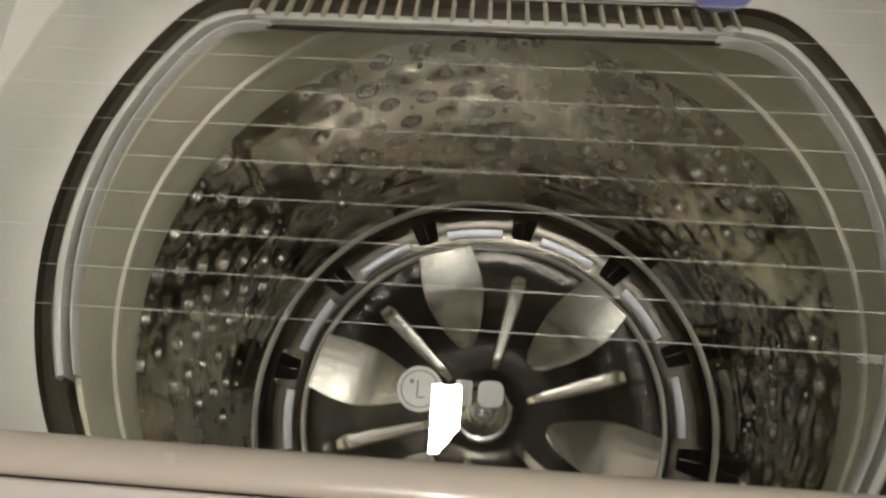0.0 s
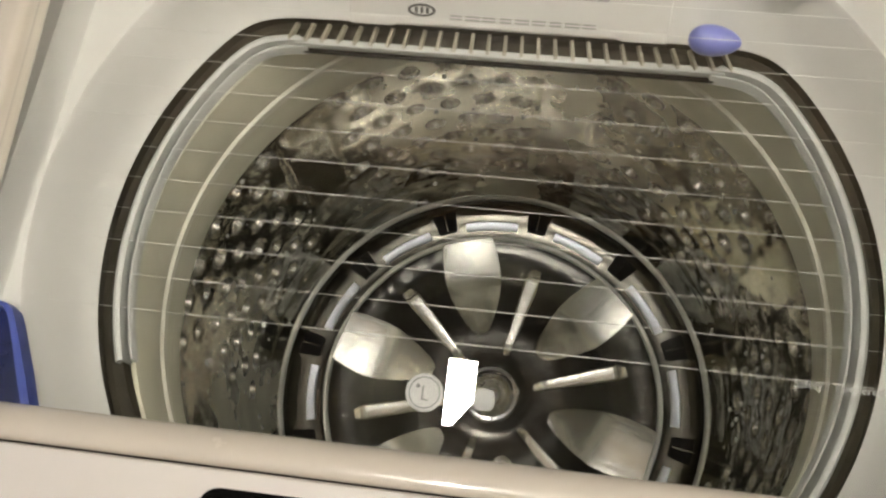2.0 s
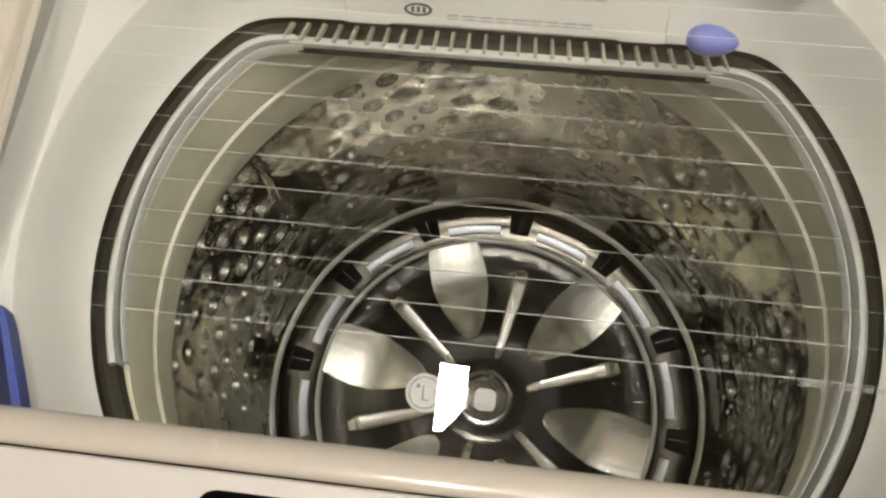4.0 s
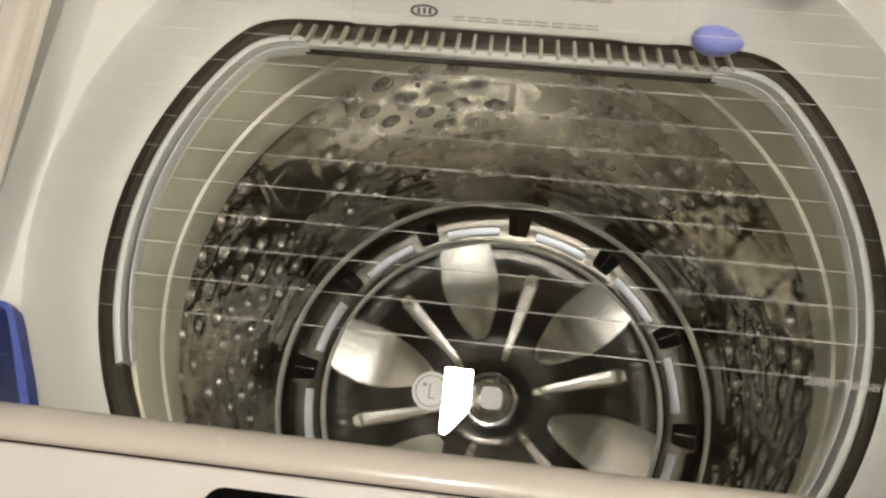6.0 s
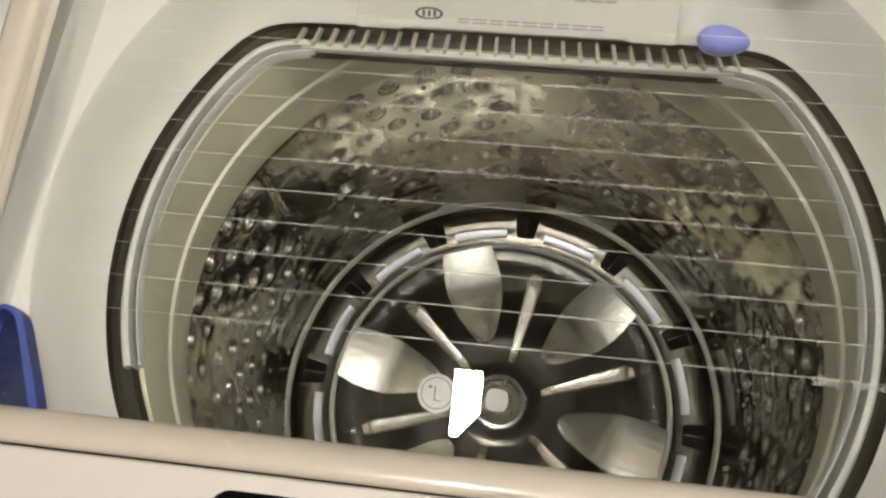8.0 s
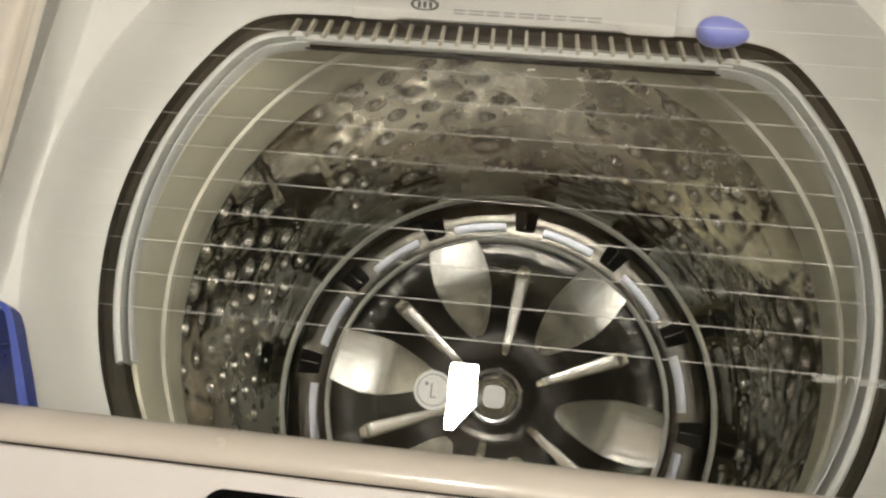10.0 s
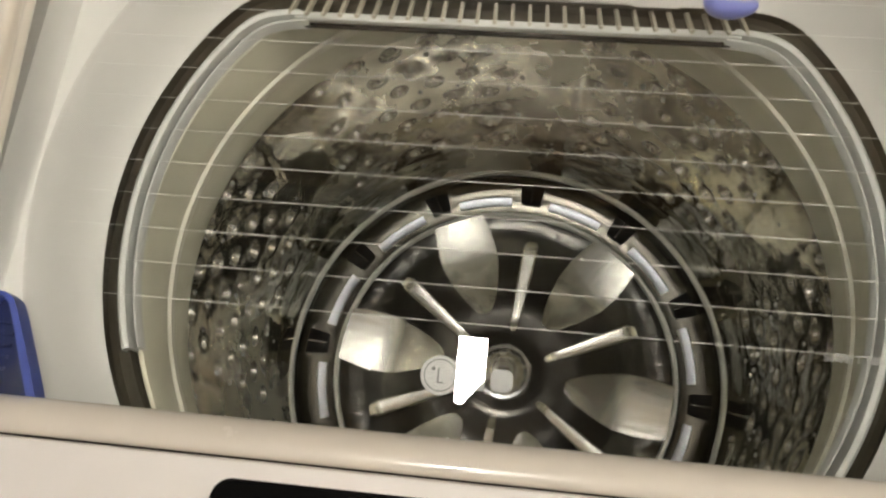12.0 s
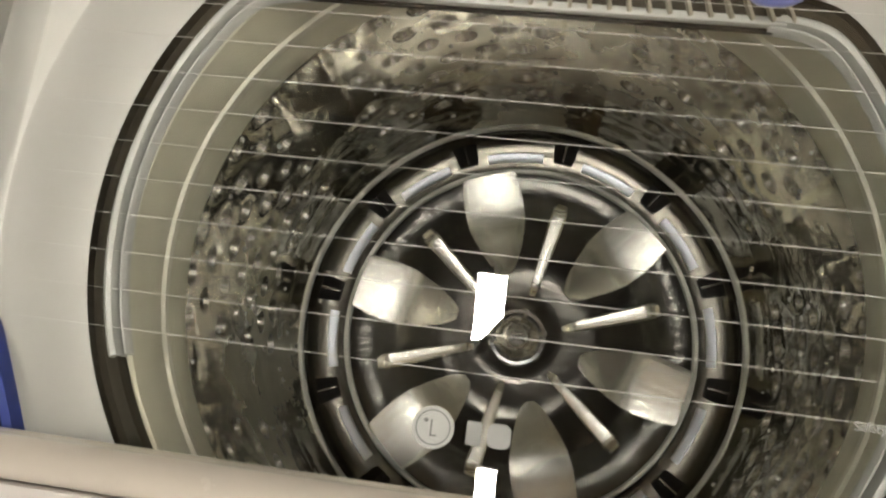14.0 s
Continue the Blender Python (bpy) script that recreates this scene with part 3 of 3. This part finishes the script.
bm = loft([[(x, y, z) for x, y in lp] for lp, z in ((cup_o, 0.9655), (cup_o, 0.9755), (cup_o, 0.9765), (cup_i, 0.9768), (cup_i, 0.9758), (cup_i, 0.946))], cap_last=False)
cup = part("bleach_cup", bm, M_BLUE, washer, "blue plastic bleach cup in the deck corner")
bm = bmesh.new()
bm.faces.new([bm.verts.new((x, y, 0.9668)) for x, y in offset(cup_i, 0.002)])
ret = bmesh.ops.extrude_face_region(bm, geom=list(bm.faces))
for v in ret["geom"]:
    if isinstance(v, bmesh.types.BMVert):
        v.co.z += 0.0012
part("cup_floor", bm, M_NAVY, cup, "navy inside of the cup")
for i in range(6):
    part("cup_rib", box_bm(-0.2765, -0.262, -0.104 - 0.0065 * i - 0.0012, -0.104 - 0.0065 * i + 0.0012, 0.9681, 0.9702, 0.0006), M_NAVY, cup)

# caution sticker on the back corner ledge
ZS = 0.9785
sticker = part("caution_sticker", prism(rounded(0.170, 0.272, 0.1570, 0.198, 0.003), ZS, ZS + 0.0004), M_STICKW, washer, "orange caution sticker with a round warning sign", smooth=False)
part("sticker_field", prism(rounded(0.1712, 0.2710, 0.1585, 0.1965, 0.002), ZS + 0.0005, ZS + 0.0008), M_ORANGE, sticker, "orange field", smooth=False)
SC = (0.1765, 0.1725)


def disc(name, r, z, material, r_in=0.0):
    n = 40
    o = [(SC[0] + r * math.cos(2 * math.pi * i / n), SC[1] + r * math.sin(2 * math.pi * i / n)) for i in range(n)]
    if not r_in:
        return part(name, prism(o, z, z + 0.0003), material, sticker, smooth=False)
    i_ = [(SC[0] + r_in * math.cos(2 * math.pi * i / n), SC[1] + r_in * math.sin(2 * math.pi * i / n)) for i in range(n)]
    bm = loft([[(*p, zz) for p in lp] for lp, zz in ((o, z), (o, z + 0.0003), (i_, z + 0.0003), (i_, z))], closed_profile=True)
    return part(name, bm, material, sticker, smooth=False)


disc("sign_edge", 0.0178, ZS + 0.0009, M_STICKW)
disc("sign_disc", 0.0165, ZS + 0.0013, M_ORANGE)
disc("sign_ring", 0.0146, ZS + 0.0017, M_DARKINK, 0.0116)
for x, y, w, h, a in ((-0.004, 0.001, 0.009, 0.008, 4), (0.005, -0.004, 0.0095, 0.005, -8)):
    part("sign_picture", box_bm(-w / 2, w / 2, -h / 2, h / 2, 0, 0.0003), M_STICKW, sticker, m=pose(SC[0] + x, SC[1] + y, ZS + 0.0017, 0, 0, a), smooth=False)
part("sign_slash", box_bm(-0.013, 0.013, -0.0017, 0.0017, 0, 0.0003), M_DARKINK, sticker, m=pose(*SC, ZS + 0.0021, 0, 0, 35), smooth=False)


def lettering(name, body, size, m, material, parent, bold=0.0):
    cu = bpy.data.curves.new(name, "FONT")
    cu.body, cu.size, cu.extrude, cu.offset = body, size, 0.00012, bold
    cu.materials.append(material)
    ob = new(name, cu)
    ob.parent, ob.matrix_basis = parent, m
    return ob


lettering("lettering", "CAUTION", 0.0092, pose(0.2020, 0.1755, ZS + 0.001, 0, 0, -1), M_DARKINK, sticker, 0.0002)
for i in range(3):
    for j, (a, b) in enumerate(((0, 9), (10.5, 22), (23.5, 34), (35.5, 46), (47.5, 58), (59.5, 66))):
        j2 = (i * 3.1 + j * 1.7) % 2
        bar(sticker, 0.199 + (a + b + j2) / 2000, 0.1710 - 0.0042 * i, (b - a - j2) / 1000, 0.0018, ZS + 0.001, M_DARKINK)

k = 1.0453
sticker.matrix_basis = Matrix.Translation((0.042 * (1 - k), -0.197 * (1 - k), -0.0110)) @ Matrix.Diagonal((k, k, 1, 1))

# control panel in front of the lid
YS0 = -0.1675
ctrl_bm = prism(rounded(-HX, HX, YF, YS0, 0.012), 0.0, 0.030, 0.0035)
ctrl = part("control_panel", ctrl_bm, M_SILVER, washer, "silver control panel along the front", m=Matrix.Translation((0, 0, 0.9895)))
# black strip laid below the open gap, holding its shade as colour
part("seam_strip", box_bm(-HX + 0.01, HX - 0.01, YS0 - 0.004, YS0 + 0.0022, 0.0, 0.0185), M_BLACK, ctrl, "black strip under the lid seam, for the shade in the gap", smooth=False)
ZC = 0.0302
DX, DY0, DY1 = 0.1145, -0.335, -0.1765


def frame_ring(name, o, i_, z0, z1, material, label):
    bm = loft([[(*p, z) for p in lp] for lp, z in ((o, z0), (o, z1), (i_, z1), (i_, z0))], closed_profile=True)
    return part(name, bm, material, ctrl, label, smooth=False)


r_out = rounded(-DX, DX, DY0, DY1, 0.010, 8)
r_1 = rounded(-DX + 0.0012, DX - 0.0012, DY0 + 0.0012, DY1 - 0.0012, 0.0095, 8)
r_2 = rounded(-DX + 0.0085, DX - 0.0085, DY0 + 0.0085, DY1 - 0.0085, 0.006, 8)
r_3 = rounded(-DX + 0.0096, DX - 0.0096, DY0 + 0.0096, DY1 - 0.0096, 0.0055, 8)
frame_ring("display_edge", r_out, r_1, ZC - 0.002, ZC + 0.0014, M_BLACK, "thin dark edge of the display")
frame_ring("display_bezel", r_1, r_2, ZC - 0.002, ZC + 0.0011, M_BLACKGLOSS, "glossy black display bezel")
frame_ring("display_line", r_2, r_3, ZC - 0.002, ZC + 0.0013, M_CHROME, "fine silver line round the display")
part("display", prism(r_3, ZC - 0.001, ZC + 0.0006), M_SCREEN, ctrl, "smoked glass display", smooth=False)

# ------------------------------------------------------------------ lid
lid = tagged(new("lid"), "closed lid of printed tempered glass in a silver frame")
lid.parent = washer
lid.matrix_basis = Matrix.Translation((0, LID_Y0, 1.0)) @ Matrix.Rotation(math.atan(LID_SLOPE), 4, "X")
GX, GY0, GY1 = 0.2765, -0.1475 - LID_Y0, 0.245 - LID_Y0
glass = part("glass_pane", box_bm(-GX, GX, GY0, GY1, -0.004, 0.0), M_GLASS, lid, "clear tempered glass with fine white lines", smooth=False)
glass.visible_shadow = False


def frame_bar(name, x0, x1, y0, y1, z0, z1, bev):
    return part(name, box_bm(x0, x1, y0, y1, z0, z1, bev, 4), M_BAR, lid, "silver frame bar of the lid")


FY = -0.1655 - LID_Y0
prof = [(FY, -0.016), (FY, 0.0120), (FY + 0.0008, 0.0146), (FY + 0.0026, 0.0160), (FY + 0.0055, 0.0164), (FY + 0.0090, 0.0152), (FY + 0.0125, 0.0124),
        (FY + 0.0155, 0.0080), (FY + 0.0175, 0.0030), (GY0 + 0.0005, -0.0010), (GY0 + 0.0005, -0.016)]
bm = loft([[(x * k, y, z) for y, z in prof] for x, k in ((-0.2945, 0.997), (-0.2925, 1), (-0.1, 1), (0.1, 1), (0.2925, 1), (0.2945, 0.997))], cap_first=True, cap_last=True)
part("front_bar", bm, M_BAR, lid, "rounded silver front bar of the lid")
frame_bar("back_bar", -0.2945, 0.2945, GY1 - 0.0005, GY1 + 0.03, -0.016, 0.010, 0.004)
for sx in (-1, 1):
    a, b = sorted((sx * 0.2945, sx * (GX - 0.0005)))
    frame_bar("side_bar", a, b, GY0 + 0.001, GY1 - 0.001, -0.016, 0.0105, 0.005)

# printed lines: hair-thin, tapering out at both ends
K = math.sqrt(1 + LID_SLOPE ** 2)
for i in range(18):
    y = (-0.0906 + 0.01853 * i - LID_Y0) * K
    half = 0.232 - 0.004 * (i % 2)
    bm = bmesh.new()
    pts = [(-half, 0.00003), (-half + 0.03, 0.0001), (-half + 0.055, 0.00016), (half - 0.055, 0.00016), (half - 0.03, 0.0001), (half, 0.00003)]
    lo = [bm.verts.new((x, y - w, -0.0048)) for x, w in pts]
    hi = [bm.verts.new((x, y + w, -0.0048)) for x, w in pts]
    for j in range(5):
        bm.faces.new((lo[j], lo[j + 1], hi[j + 1], hi[j]))
    ret = bmesh.ops.extrude_face_region(bm, geom=list(bm.faces))
    for v in ret["geom"]:
        if isinstance(v, bmesh.types.BMVert):
            v.co.z += 0.0001
    part("printed_line", bm, M_INK, lid, smooth=False)


def flat(name, outline, dz, material, label=""):
    return part(name, prism(outline, -0.0058 + dz, -0.0056 + dz), material, lid, label, smooth=False)


# emblem: a disc with a fine ring and two plain blocks
EY = (-0.1173 - LID_Y0) * K
EX = -0.0153
n = 48


def circ(r, cx=EX, cy=EY):
    return [(cx + r * math.cos(2 * math.pi * i / n), cy + r * math.sin(2 * math.pi * i / n)) for i in range(n)]


flat("emblem_disc", circ(0.0098), 0, M_GREYINK, "grey round emblem")
bm = loft([[(*p, z) for p in lp] for lp, z in ((circ(0.0082), -0.0055), (circ(0.0082), -0.0053), (circ(0.0076), -0.0053), (circ(0.0076), -0.0055))], closed_profile=True)
part("emblem_ring", bm, M_DARKINK, lid, smooth=False)
flat("emblem_dot", circ(0.001, EX - 0.0035, EY + 0.003), 0.0003, M_DARKINK)
flat("emblem_stroke", [(EX - 0.0005, EY + 0.0035), (EX - 0.0013, EY + 0.0035), (EX - 0.0013, EY - 0.004), (EX + 0.002, EY - 0.004), (EX + 0.002, EY - 0.0033), (EX - 0.0005, EY - 0.0033)][::-1], 0.0003, M_DARKINK)
flat("emblem_block", rounded(0.0002, 0.0072, EY - 0.0058, EY + 0.0050, 0.0006), 0, M_BLOCKINK, "grey plain block")
flat("emblem_block", rounded(0.0098, 0.0208, EY - 0.0058, EY + 0.0054, 0.0036), 0, M_BLOCKINK, "grey plain block")
lettering("lettering", "Safety / Tempered Glass", 0.0058, Matrix.Translation((0.1680, (-0.0940 - LID_Y0) * K, -0.0050)), M_GREYINK, lid)


# ------------------------------------------------------------------ what moves
# the pulsator's swing, degrees clockwise from the back
SWING = [
    (0.0, -16.4), (1.5, -16.3), (1.8, -15.5), (2.0, -14.4), (2.2, -16.0), (2.45, -13.8), (2.7, -17.0), (3.0, -17.6), (3.2, -17.6), (3.8, -18.0), (4.4, -16.0),
    (4.7, -17.5), (4.85, -5.0), (5.0, -15.0), (5.15, -16.0), (5.3, -5.8), (5.4, -4.5), (5.5, -11.0), (5.7, -18.8), (5.9, -18.4), (6.0, -15.0), (6.1, -3.8),
    (6.2, -5.0), (6.3, -13.5), (6.4, -13.0), (6.5, -3.3), (6.7, -12.0), (6.9, -17.2), (7.1, -17.0), (7.3, -11.0), (7.5, -14.3), (7.7, -11.0), (7.9, -16.4),
    (8.0, -17.2), (8.1, -13.2), (8.2, -8.4), (8.4, -17.0), (8.6, -10.0), (8.9, -17.0), (9.5, -19.0), (10.3, -21.5), (12.0, -21.0), (12.5, -17.7), (13.0, -14.2),
    (13.3, -15.3), (13.5, -17.0), (14.0, -16.6),
]
# the drum's own slow sway
SWAY = [(0.0, 2.9), (0.5, 4.2), (1.0, 4.2), (1.5, 3.1), (2.0, 3.2), (2.5, 1.1), (3.0, 0.0), (5.5, -0.9), (6.0, -2.5), (6.5, -3.6), (7.0, -3.6), (7.5, -2.6), (8.0, -2.7), (10.5, -1.4), (11.0, -1.9), (11.5, -1.6), (12.0, -1.8), (12.5, 2.3), (13.0, 7.4), (13.3, 3.9), (13.5, 1.3), (14.0, 1.6)]


def motions():
    walk(puls, [(t, pose(TX, TY, PZ, 0, 0, -a)) for t, a in SWING])
    for turning in (drum, base_ring):
        walk(turning, [(t, pose(TX, TY, 0, 0, 0, -a)) for t, a in SWAY])


motions()
